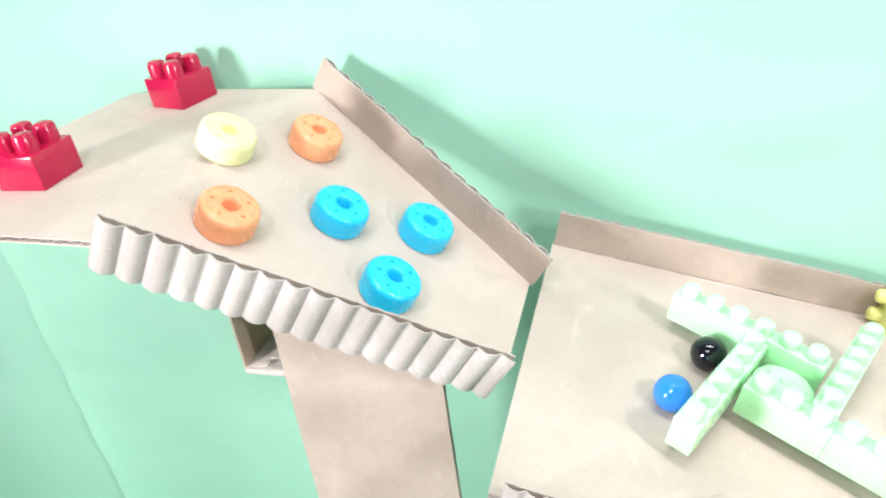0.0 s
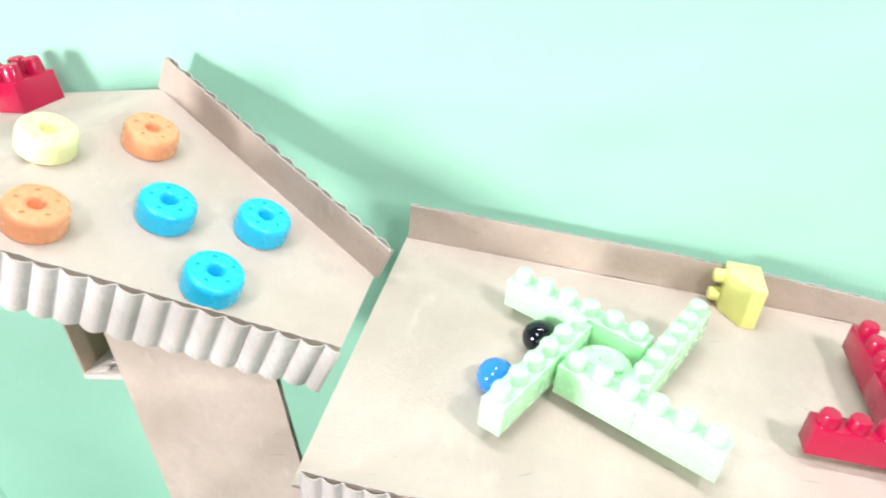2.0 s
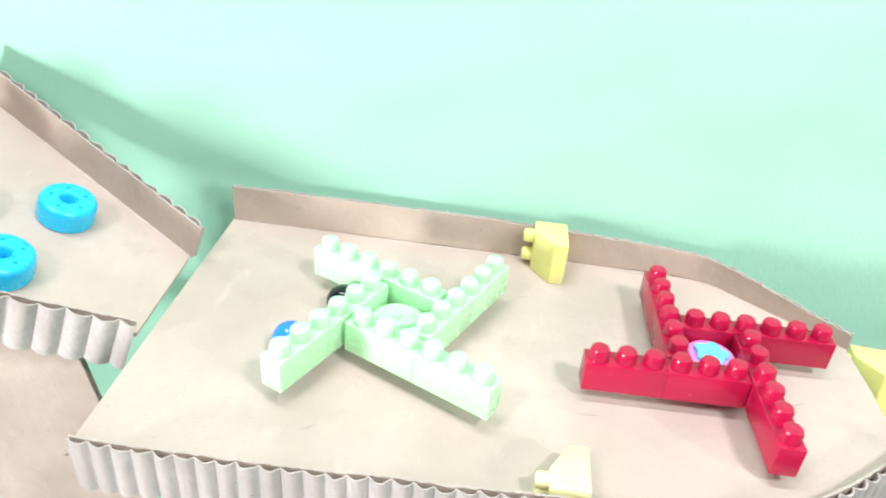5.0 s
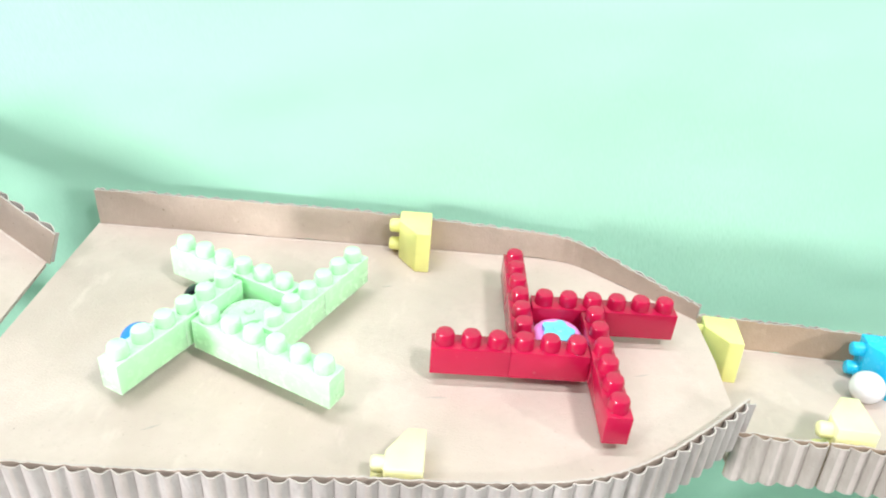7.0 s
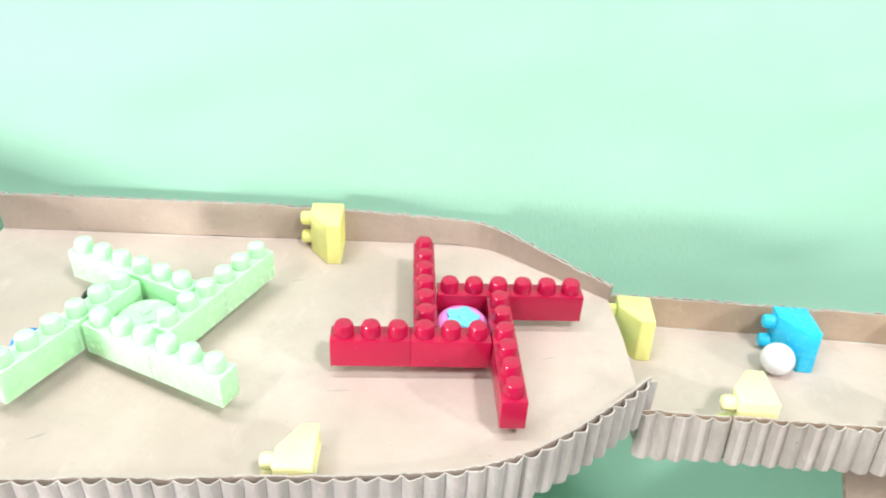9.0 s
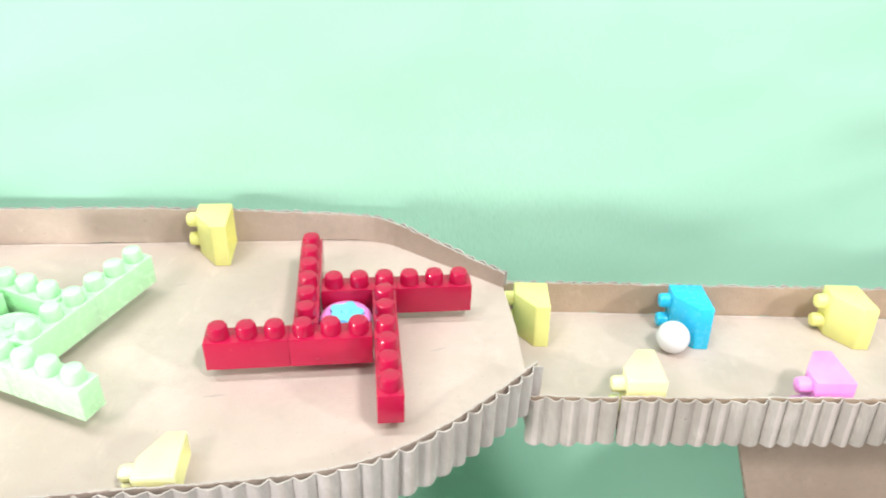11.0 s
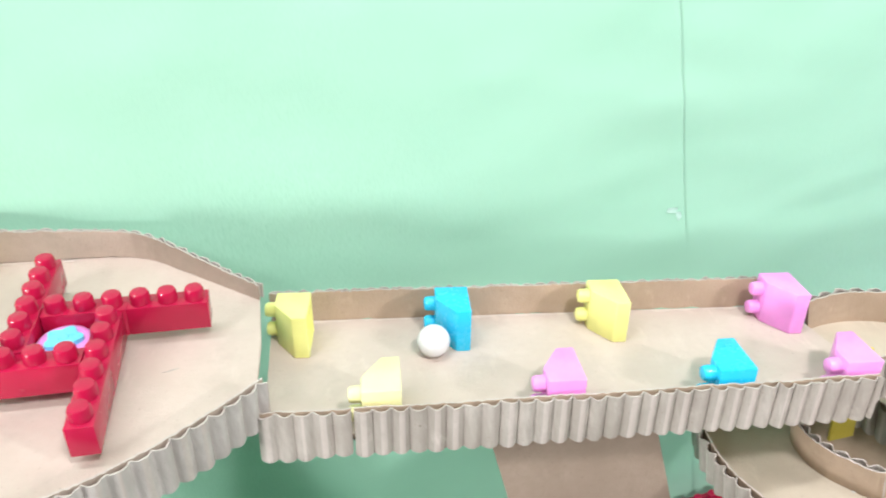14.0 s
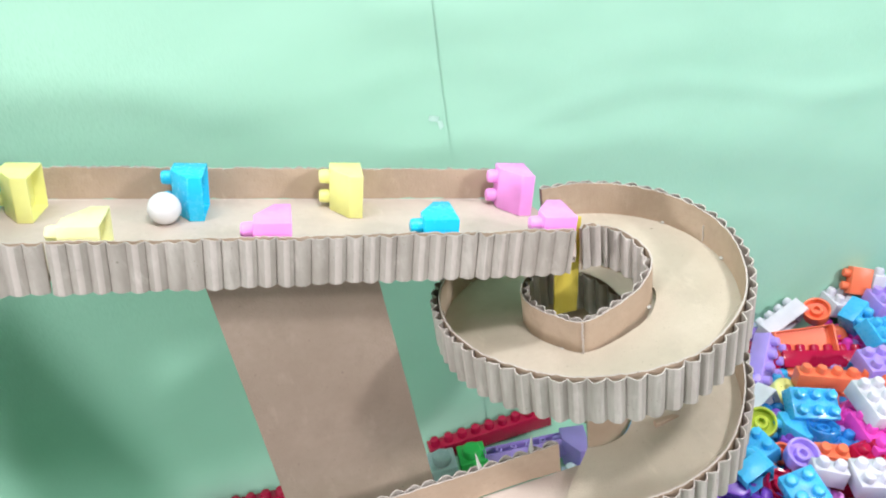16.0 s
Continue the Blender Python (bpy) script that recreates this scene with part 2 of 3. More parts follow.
def fluted_wall(parent, name, path, ups, lo, hi, side, pitch=10.5, depth=4.0, seed=1, label="", faded=False):
    """A strip of single-faced card along the path: a smooth liner, and bare flutes on its outer side, torn edges on top."""
    holder = at_empty(name, Matrix.Identity(4))
    holder.parent = parent
    tagged(holder, label)
    pts = resampled(path, pitch / 12)
    liner, flutes, crest = [], [], []
    for k, p in enumerate(pts):
        d = (pts[min(k + 1, len(pts) - 1)] - pts[max(k - 1, 0)]).normalized()
        up = ups if isinstance(ups, Vector) else Vector((0, 0, 1))
        out = d.cross(up).normalized() * side
        s = k / 12
        j = 0.7 * noise.noise((s * 0.31, seed, 0.5)) + 0.5 * noise.noise((s * 1.3, seed, 3.5)) + 0.7 * noise.noise((s * 4.1, seed, 4.5))
        i = 0.9 * noise.noise((s * 0.4, seed, 9.5)) + 0.8 * noise.noise((s * 1.1, seed, 7.5))
        top = float(np.interp(k / len(pts), *hi)) if isinstance(hi, tuple) else hi
        low = float(np.interp(k / len(pts), *lo)) if isinstance(lo, tuple) else lo
        a, b = p + up * (low + i), p + up * (top + j)
        liner.append([a, b, b + out * 1.0, a + out * 1.0])
        s += 0.12 * noise.noise((s * 0.35, seed, 5.5))
        wave = abs(math.sin(math.pi * s)) ** 0.8
        w = depth * wave * (0.94 + 0.16 * noise.noise((s * 0.45, seed, 1.5)))
        lean = 0.4 * noise.noise((s * 0.6, seed, 2.5))
        chip = 0.8 * noise.noise((s * 2.7, seed, 6.5)) - 0.3
        c = p + up * (top + j + chip)
        flutes.append([a + out * (1.05 + w), c + out * (1.05 + w + lean), c + out * (1.85 + w + lean), a + out * (1.85 + w)])
        crest.append(wave > 0.9 and noise.noise((s * 1.7, seed, 8.5)) > -0.12)
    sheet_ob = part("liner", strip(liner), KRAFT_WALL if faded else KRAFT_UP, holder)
    wavy = part("fluting", strip(flutes), FLUTE_PALE if faded else FLUTE, holder, "bare grey-brown corrugated fluting", sharp=60)
    for ob in (sheet_ob, wavy):
        ob.data.materials.append(RESIDUE)
        for n in range(len(pts) - 1):
            ob.data.polygons[4 * n + 1].material_index = 1
            if ob is wavy and crest[n]:
                ob.data.polygons[4 * n + 2].material_index = 1
    return holder


def card_sheet(parent, name, outline, n, thick=4.0, material=None, label=""):
    """A sheet of double-faced card: two liners, and the wavy core showing along its cut edges."""
    pts = [Vector(p) for p in outline]
    bm = bmesh.new()
    for top, low in ((0.0, 0.9), (thick - 0.9, thick)):
        a = [bm.verts.new(p - n * top) for p in pts]
        b = [bm.verts.new(p - n * low) for p in pts]
        bm.faces.new(a)
        bm.faces.new(b[::-1])
        for k in range(len(pts)):
            bm.faces.new((a[k - 1], a[k], b[k], b[k - 1]))
    bmesh.ops.recalc_face_normals(bm, faces=bm.faces)
    panel = part(name, bm, material or KRAFT, parent, label)
    centre = sum(pts, Vector()) / len(pts)
    core = bmesh.new()
    for a, b in zip(pts, pts[1:] + pts[:1]):
        along = (b - a).normalized()
        inward = n.cross(along)
        if inward.dot(centre - (a + b) / 2) < 0:
            inward = -inward
        steps = max(4, round((b - a).length / 2.2))
        rows = []
        for k in range(steps + 1):
            p = a.lerp(b, k / steps) - n * (thick / 2 + (thick / 2 - 1.1) * math.cos(math.pi * k / 2)) + inward * 0.3
            rows.append([p + n * 0.25, p - n * 0.25, p - n * 0.25 + inward * 7, p + n * 0.25 + inward * 7])
        made = [[core.verts.new(p) for p in row] for row in rows]
        for u, v in zip(made, made[1:]):
            for k in range(4):
                core.faces.new((u[k], u[(k + 1) % 4], v[(k + 1) % 4], v[k]))
    bmesh.ops.recalc_face_normals(core, faces=core.faces)
    part("core", core, FLUTE, panel)
    return panel


def card_panel(parent, name, c, outline, thick=4.0, label=""):
    """A flat sheet of card lying in a tray's plane; the outline is in plan."""
    return card_sheet(parent, name, [on_plane(c, x, y) for x, y in outline], up_of(c), thick, KRAFT, label)


def up_of(c):
    return Vector((-c[1], -c[2], 1)).normalized()


def torn_edge(parent, c, a, b, inward, width, seed):
    """Ragged torn paper left along the joint of a floor and its wall."""
    rows, steps = [], 90
    for k in range(steps + 1):
        x, y = a[0] + (b[0] - a[0]) * k / steps, a[1] + (b[1] - a[1]) * k / steps
        w = width * max(0.04, 0.5 + 0.9 * noise.noise((k * 0.23, seed, 0)) + 0.5 * noise.noise((k * 0.9, seed, 4)))
        lift = 0.35 + 0.25 * noise.noise((k * 0.5, seed, 2))
        p = on_plane(c, x, y)
        q = on_plane(c, x + inward[0] * w, y + inward[1] * w, lift)
        up = up_of(c)
        rows.append([p + up * 0.5, q, q - up * 0.25, p + up * 0.05])
    return part("torn_edge", strip(rows), TORN, parent, "torn pale paper along the joint")


# ---- setting: sheet, ground and room ----
SEAM = 613.0
GROUND = -140.0


def back_offset(x, z):
    """How far the hanging sheet bulges towards the track."""
    p = Vector((x * 0.004, z * 0.009, 0))
    soft = 3.4 * noise.noise(p) + 1.6 * noise.noise((x * 0.010 + z * 0.006, z * 0.021, 4))
    ridge = (z - 172 - 14 * math.sin((x - 700) / 62) + 0.10 * (x - 760)) / 7
    soft += 1.7 * math.exp(-ridge * ridge) * max(0, min(1, (x - 660) / 60))
    crease = 1.6 * (0.5 - abs(noise.noise((x * 0.007, z * 0.016 + x * 0.004, 9))))
    crease += 1.1 * (0.4 - abs(noise.noise((x * 0.012 - z * 0.006, z * 0.030, 19))))
    return soft + crease


def back_line(x):
    """The hanging sheet runs slightly askew to the run."""
    return 468.0 - 0.018 * x


def sheet(name, x0, x1, proud, label, slant=(0.0, 0.0), curl=0.0):
    """Hangs at the back, sweeps round in a cove and runs forward over the ground. slant: lean of its two edges; curl: how far its first edge lifts."""
    rows = []
    cove, steps, low = 22.0, 6, GROUND
    zs = [900 - (860 - low) * k / 118 for k in range(119)]
    count = round((x1 - x0) / 9)
    for n in range(count + 1):
        u = n / count
        row = []

        def place(y, z):
            x = x0 + (x1 - x0) * u + (slant[0] * (1 - u) + slant[1] * u) * z
            lift = curl * math.exp(-u * (x1 - x0) / 9) * (0.75 + 0.5 * noise.noise((z * 0.02, 5, 1)))
            row.append((x, y(x) - proud - lift, z))

        for z in zs:
            place(lambda x: back_line(x) - back_offset(x, z) * max(0.2, min(1, (z - 30) / 120)), z)
        for k in range(1, steps + 1):
            a = math.pi / 2 * k / steps
            place(lambda x: back_line(x) - cove * (1 - math.cos(a)), low + cove * (1 - math.sin(a)))
        for k in range(1, 27):
            place(lambda x: back_line(x) - cove - 18 * k, low + 0.1 * proud + 0.8 * noise.noise((n * 0.11, k * 0.24, 2)) * min(1, k / 5))
        rows.append(row)
    return part(name, strip(rows, closed=False), MINT, None, label, sharp=80)


tagged(sheet("backdrop", -1500, -594, -2.5, "mint green paper sheet hung behind the others", slant=(0, -0.054)), category="backdrop", kind="structure")
tagged(sheet("backdrop", -602, SEAM, 1.5, "mint green paper sheet hanging behind and under the run", slant=(-0.054, 0), curl=7.0), category="backdrop", kind="structure")
tagged(sheet("backdrop", SEAM - 4, 1900, 0.0, "mint green paper sheet with soft wrinkles and a taped seam"), category="backdrop", kind="structure")


def room_wall(name, x0, x1, y0, y1, z0, z1, label, category):
    tagged(part(name, box(x0, x1, y0, y1, z0, z1, 0), PLASTER, None, label), category=category, kind="structure")


room_wall("floor", -2200, 2700, -2300, 1300, -210, -150, "pale floor under the sheet", "floor")
room_wall("wall_north", -2200, 2700, 1300, 1400, -210, 2600, "pale painted room wall", "wall")
room_wall("wall_south", -2200, 2700, -2400, -2300, -210, 2600, "pale painted room wall", "wall")
room_wall("wall_west", -2300, -2200, -2400, 1400, -210, 2600, "pale painted room wall", "wall")
room_wall("wall_east", 2700, 2800, -2400, 1400, -210, 2600, "pale painted room wall", "wall")
room_wall("ceiling", -2300, 2800, -2400, 1400, 2600, 2660, "pale painted ceiling", "ceiling")

# ---- the run: planes of its three trays ----
TRAY_A = (251.3, -0.6934, 0.1155)
TRAY_B = (308.7, -0.2403, 0.0563)
TRAY_D = (302.1, -0.2170, -0.0344)


def leg(parent, x0, x1, y, c, label, sink=4.0, foot=0.0, spread=(0, 0), card=None):
    """An upright sheet of card, slightly worn along its sides, whose top edge follows the tray's underside."""
    tops = [(x, y, on_plane(c, x, y).z - sink) for x in (x0, (x0 + x1) / 2, x1)]
    left, right = [], []
    low = (GROUND + 1.5) / tops[1][2]
    for k in range(0, 15):
        u = low + (1 - low) * k / 15
        chip = [0.9 * noise.noise((u * 9, x0, side)) for side in (1, 2)]
        left.append((x0 + spread[0] * (1 - u) + chip[0], y - foot * (1 - u), tops[0][2] * u))
        right.append((x1 + spread[1] * (1 - u) + chip[1], y - foot * (1 - u), tops[2][2] * u))
    n = Vector((0, -tops[1][2], foot)).normalized()
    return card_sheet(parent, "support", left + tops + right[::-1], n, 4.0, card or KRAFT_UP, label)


# steep first tray with pegs, and the level landing above it
LANDING = (440.8, 0.0, 0.06)
ramp = thing("peg_ramp", Matrix.Identity(4), "steep brown cardboard tray with landing and a fluted lip", "cardboard ramp")
card_panel(ramp, "floor_panel", TRAY_A, [(-84, 389), (-237, 453), (-253.6, 252), (-84, 315)])
card_panel(ramp, "landing_panel", LANDING, [(-237, 453), (-340, 466), (-402, 464), (-413, 407), (-432, 330), (-425, 250), (-327, 250), (-253.6, 246)])
fluted_wall(ramp, "back_wall", [on_plane(TRAY_A, -240, 452), on_plane(TRAY_A, -82, 388)], up_of(TRAY_A), 0.3, 24, -1, pitch=12, seed=2, faded=True, label="tan cardboard side wall with a fluted outer face")
fluted_wall(ramp, "front_lip", [on_plane(TRAY_A, -261, 247.5), on_plane(TRAY_A, -84, 312.5)], up_of(TRAY_A), -24, 12, 1, pitch=13.2, depth=3.6, seed=3, faded=True, label="pale corrugated cardboard lip with bare ribs")
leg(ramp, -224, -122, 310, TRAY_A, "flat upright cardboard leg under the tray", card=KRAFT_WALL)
for x, z, long in ((-134, 292, 7), (-140, 276, 10), (-150, 262, 5), (-131, 256, 6), (-166, 284, 4), (-138, 240, 9)):
    part("scuff", prism([(0, 0), (long * 0.5, -0.4), (long, 0.1), (long * 0.6, 0.5)], 0, 0.15, 0), FLUTE, ramp, m=at(x, 309.9, z, 90, 0, 0))
part("brace", box(-254, -252.5, 313, 392, 330, 400, 0.3), KRAFT_UP, ramp, "folded cardboard brace under the tray")
part("brace_foot", box(-252.5, -214, 311, 392, 328, 331.5, 0.3), RESIDUE, ramp, "peeled grey paper foot of the brace")
for k, (x, y, wide, turn) in enumerate(((-243, 316, 13, 8), (-229, 313, 16, -6), (-236, 326, 10, 30), (-221, 330, 9, -20))):
    flake = [(wide * (0.5 + 0.2 * noise.noise((q * 2, k, 3))) * math.cos(q), 2.2 * (0.8 + 0.7 * noise.noise((q * 3, k, 7))) * math.sin(q)) for q in (0.42 * n for n in range(15))]
    part("torn_paper", prism(flake, 0, 0.8, 0), TORN, ramp, m=at(x, y, 331.6, 8 - 5 * k, 4 * k - 6, turn))

# wide second tray with two spinners
tray = thing("spinner_tray", Matrix.Identity(4), "wide brown cardboard tray with rounded end and fluted lip", "cardboard tray")
FRONT_B = [(-70, 227), (0, 228), (120, 234), (200, 238), (236, 247), (270, 268), (313, 306)]
BACK_B = [(-77, 446), (60, 446), (205, 447), (240, 444), (258, 430), (310, 388)]
card_panel(tray, "floor_panel", TRAY_B, [(-78, 447), (222, 448), (243, 444), (262, 430), (310, 391), (311, 350), (309, 309), (270, 270), (236, 250), (200, 241), (120, 236), (0, 230), (-76, 229)])
fluted_wall(tray, "back_wall", rounded([on_plane(TRAY_B, *p) for p in BACK_B]), up_of(TRAY_B), 0.3, ((0, 0.38, 0.72, 1), (26.3, 26, 20.5, 10)), -1, pitch=8.6, depth=2.4, seed=4, faded=True, label="tan cardboard side wall with a fluted outer face")
fluted_wall(tray, "front_lip", rounded([on_plane(TRAY_B, *p) for p in FRONT_B]), up_of(TRAY_B), -16, 13, 1, pitch=9.5, depth=3.0, seed=5, faded=True, label="pale corrugated cardboard lip with bare ribs")
leg(tray, -6, 82, 316, TRAY_B, "flat upright cardboard leg under the tray", spread=(66, 69))

# scuffs in the liner
for x, y, long, turn in ((118, 397, 7, 10), (86, 289, 6, -20), (150, 300, 12, 4), (20, 262, 9, 30), (196, 410, 8, -12), (262, 330, 10, 15)):
    part("scuff", prism([(0, 0), (long * 0.5, -0.5), (long, 0.1), (long * 0.6, 0.6)], 0, 0.15, 0), FLUTE, tray, m=frame_on(TRAY_B, x, y, turn, 0.05))

# long third tray with slope bricks
lane = thing("brick_lane", Matrix.Identity(4), "long narrow brown cardboard lane with fluted lip", "cardboard lane")
card_panel(lane, "floor_panel", TRAY_D, [(306, 415), (624, 377), (641, 374), (648, 300), (636, 275), (304, 302)])
fluted_wall(lane, "back_wall", [on_plane(TRAY_D, 306, 414), on_plane(TRAY_D, 622, 377)], up_of(TRAY_D), 0.3, 22, -1, pitch=8.6, depth=2.2, seed=6, label="tan cardboard side wall with a fluted outer face")
for x0, x1, depth, seed in ((303, 349.9, 3.2, 27), (350.5, 631, 3.8, 7)):
    ends = [on_plane(TRAY_D, x, 300 - 27.5 * (x - 303) / 334) for x in (x0, x1)]
    fluted_wall(lane, "front_lip", ends, up_of(TRAY_D), -9, 19.6, 1, pitch=9.5, depth=depth, seed=seed, label="pale corrugated cardboard lip with bare ribs")
torn_edge(lane, TRAY_D, (307, 413.4), (621, 376.4), (-0.1, -1), 3.2, 21)
torn_edge(tray, TRAY_B, (-72, 445), (200, 445), (0, -1), 2.2, 22)
torn_edge(ramp, TRAY_A, (-236, 450), (-86, 389), (-0.3, -1), 2.4, 23)
leg(lane, 419, 517, 308, TRAY_D, "flat upright cardboard leg under the lane", foot=26, spread=(9, 8), card=SHADED_BROWN_KRAFT)

# ---- spiral ----
CX, CY = 659.0, 287.5
TURNS = (-10, 0, 60, 120, 180, 200, 221, 240, 300, 340, 400, 450, 500, 523, 570, 585)
HEIGHTS = (139, 137, 127.5, 117, 105.3, 103.5, 101.5, 100, 94, 88, 68, 44, 25, 20, 12.5, 11)
OUTER = (69, 72, 80.5, 84.5, 98, 99.5, 101, 102, 109, 109, 95, 89, 93, 100, 111, 113)
INNER = (9, 9.6, 21.2, 32.2, 33.5, 40, 53, 50, 54, 54, 38, 28, 24, 24, 36, 41)


def turned(a, r_of):
    """A place on the spiral after a degrees, clockwise from the back."""
    r = float(np.interp(a, TURNS, r_of))
    return Vector((CX + r * math.sin(radians(a)), CY + r * math.cos(radians(a)), float(np.interp(a, TURNS, HEIGHTS))))


def softened(points, rounds=3):
    for _ in range(rounds):
        points = [points[0]] + [(a + b * 2 + c) / 4 for a, b, c in zip(points, points[1:], points[2:])] + [points[-1]]
    return points


spiral = thing("spiral_ramp", Matrix.Identity(4), "brown cardboard spiral ramp with fluted outer walls", "cardboard spiral")
SWEEP = list(range(-8, 586, 4))
rim, core = softened([turned(a, OUTER) for a in SWEEP]), softened([turned(a, INNER) for a in SWEEP])
for first, last, lift in ((0, 43, 0.0), (42, 74, 1.2), (73, 118, 0.0), (117, len(SWEEP), 0.5)):
    rows = []
    for n in range(first, last):
        lo, hi = core[n], rim[n] + Vector((0, 0, lift))
        gap = 4.0 * max(0.0, 1 - abs(SWEEP[n] - 165) / 52) ** 0.5 + 4.0 * max(0.0, 1 - abs(SWEEP[n] - 545) / 36) ** 0.5
        lo = lo + (hi - lo).normalized() * (0.2 + gap) + Vector((0, 0, lift))
        drop = Vector((0, 0, 2.5))
        rows.append([lo, lo.lerp(hi, 0.5), hi, hi - drop, lo - drop])
    part("floor_panel", strip(rows), KRAFT_PALE, spiral, sharp=50)
fluted_wall(spiral, "outer_wall", rim, None, -5.5, 24, -1, pitch=10.3, depth=4.6, seed=8, label="tan cardboard wall, fluted on the outside")
centre_start = [Vector((CX - 13, CY + 3, 140)), Vector((CX - 8, CY + 9, 139.5))]
fluted_wall(spiral, "core_wall", centre_start + core[1:], None, -6, 24, 1, pitch=10, seed=9, label="tan cardboard core wall, fluted inside")
# Wall added to shut off the view through the core.
part("core_blind", strip([[p - Vector((0, 0, 5)), Vector((p.x, p.y, 7)), Vector((p.x + 0.8, p.y + 0.8, 7)), p - Vector((-0.8, -0.8, 5))] for p in core[76:130]]), KRAFT_UP, spiral)
# Added disc; its dark card stands in for the hole's deep shade.
part("core_shade_disc", lathe([(0, 9), (30, 9), (30, 6.5), (0, 6.5)], 32), SHADED_BROWN_KRAFT, spiral, m=at(CX + 6, CY + 16, 0))
part("support", box(676, 726, 246, 250, GROUND + 1.5, 26, 0.4), KRAFT_UP, spiral, "flat upright cardboard leg under the spiral")
corner = max(range(len(SWEEP) // 2), key=lambda n: 200 * (SWEEP[n] < 240) - abs(SWEEP[n] - 221))
part("seam", strip([[core[corner] + Vector((x * (0.7 + 0.5 * noise.noise((z * 0.7, 5, 2))) - 0.8 + 0.9 * noise.noise((z * 0.33, 2, 1)), y * 0.6 - 1.2, z)) for x, y in ((-1, 0), (0, -1), (1, 0), (0, 1))] for z in range(0, 25)]), RESIDUE, spiral, "rough glued seam down the core wall")
part("stick", box(-17, 0, -1, 1, -71, 0, 0.3), STICK, spiral, "yellow painted wooden strip", at(652.5, 301, 166, 0, 5, 0))

# drops and strings of hot glue
for a, r_of, up, size in ((98, OUTER, 1.2, 2.0), (146, INNER, 0.8, 1.8), (236, INNER, 0.7, 1.6), (286, OUTER, 1.0, 2.0), (60, OUTER, 1.0, 1.6), (20, INNER, 22.0, 1.8)):
    drop = bmesh.new()
    bmesh.ops.create_icosphere(drop, subdivisions=2, radius=size)
    for v in drop.verts:
        v.co.z *= 0.55
        v.co *= 1 + 0.35 * noise.noise(v.co * 0.7 + Vector((a, 0, 0)))
    spot = turned(a, r_of) + Vector((0, 0, up))
    part("glue_drop", drop, GLUE, spiral, "clear drop of hot glue", at(*spot))
for a, tall in ((84, 15), (292, 12)):
    foot = turned(a, OUTER).lerp(Vector((CX, CY, turned(a, OUTER).z)), 0.012)
    part("crease", strip([[foot + Vector((0.5 * x + 0.8 * noise.noise((z * 0.3, a, 1)), 0.5 * y, z)) for x, y in ((-1, 0), (0, -1), (1, 0), (0, 1))] for z in range(2, tall)]), FLUTE, spiral, "dark crease in the wall")

exit_lane = thing("exit_lane", Matrix.Identity(4), "lowest brown cardboard lane leaving the spiral", "cardboard lane")
card_panel(exit_lane, "floor_panel", (7.0, 0, 0), [(640, 250), (300, 252), (300, 185), (640, 193)])
fluted_wall(exit_lane, "back_wall", [(606, 249, 9), (300, 251, 9)], Vector((0, 0, 1)), 0.3, 24, 1, seed=10, label="tan cardboard side wall with a fluted outer face")

part("support", box(420, 500, 216, 220, GROUND + 1.5, 6.5, 0.4), KRAFT_UP, exit_lane, "flat upright cardboard leg under the lane")
for x, z, lean in ((587, 33, 1.5), (551, 33, -1.0)):
    part("glue_string", strip([[Vector((x + r * math.cos(q) + lean * u, 251.5 + r * math.sin(q), z + 13 * u)) for q in (0, 2.1, 4.2)] for u, r in ((0, 2.2), (0.3, 1.3), (0.7, 0.9), (1, 0.2))]), GLUE, exit_lane, "white spike of dried glue")


# ---- toys ----
PITCH = 14.0


def stud_mesh(r=4.5, h=6.0):
    return lathe([(0, h), (r * 0.55, h), (r * 0.86, h * 0.93), (r, h * 0.72), (r * 1.03, 0), (0, 0)], 20)


STUDS = {}


def add_stud(parent, material, m, size=(4.5, 7.3)):
    key = (material.name, size)
    if key not in STUDS:
        STUDS[key] = part("stud", stud_mesh(*size), material, parent, m=m)
    else:
        again(STUDS[key], parent, m)


def hollow_block(w, d, h, wall=1.6):
    """A brick body, open below, with rounded edges."""
    bm = box(0, w, 0, d, 0, h, 0.9)
    low = min(bm.faces, key=lambda f: f.calc_center_median().z)
    bmesh.ops.inset_region(bm, faces=[low], thickness=wall)
    bmesh.ops.translate(bm, vec=(0, 0, h - 2.5), verts=low.verts)
    return bm


def stud_brick(m, nx, ny, material, label, h=17.0, group="", name="toy_brick", pitch=PITCH, stud=(4.6, 7.0)):
    b = thing(name, m, label, "toy brick", group)
    part("body", hollow_block(nx * pitch, ny * pitch, h), material, b)
    for i in range(nx):
        for j in range(ny):
            add_stud(b, material, at((i + 0.5) * pitch, (j + 0.5) * pitch, h - 0.2), stud)
    return b


def slope_brick(m, material, label, flip=False, group="slope bricks along the lane", tall=29.0):
    """A roof brick lying on its side: studs face -x, the hollow underside +x. flip: its tall side at the back."""
    b = thing("slope_brick", m, label, "toy brick", group)
    outline = [(0, 0), (21, 0), (21, 30), (11, 30), (0, 13)]
    if not flip:
        outline = [(0, 30), (0, 16), (12, 0), (21, 0), (21, 30)]
    bm = prism(outline, 0, tall, 0.9)
    side = max(bm.faces, key=lambda f: f.calc_center_median().x)
    bmesh.ops.inset_region(bm, faces=[side], thickness=1.4)
    bmesh.ops.translate(bm, vec=(-7, 0, 0), verts=side.verts)
    part("body", bm, material, b)
    for z in (tall * 0.26, tall * 0.74):
        add_stud(b, material, at(0.3, 7.5 if flip else 22.5, z, 0, -90, 0))
    return b


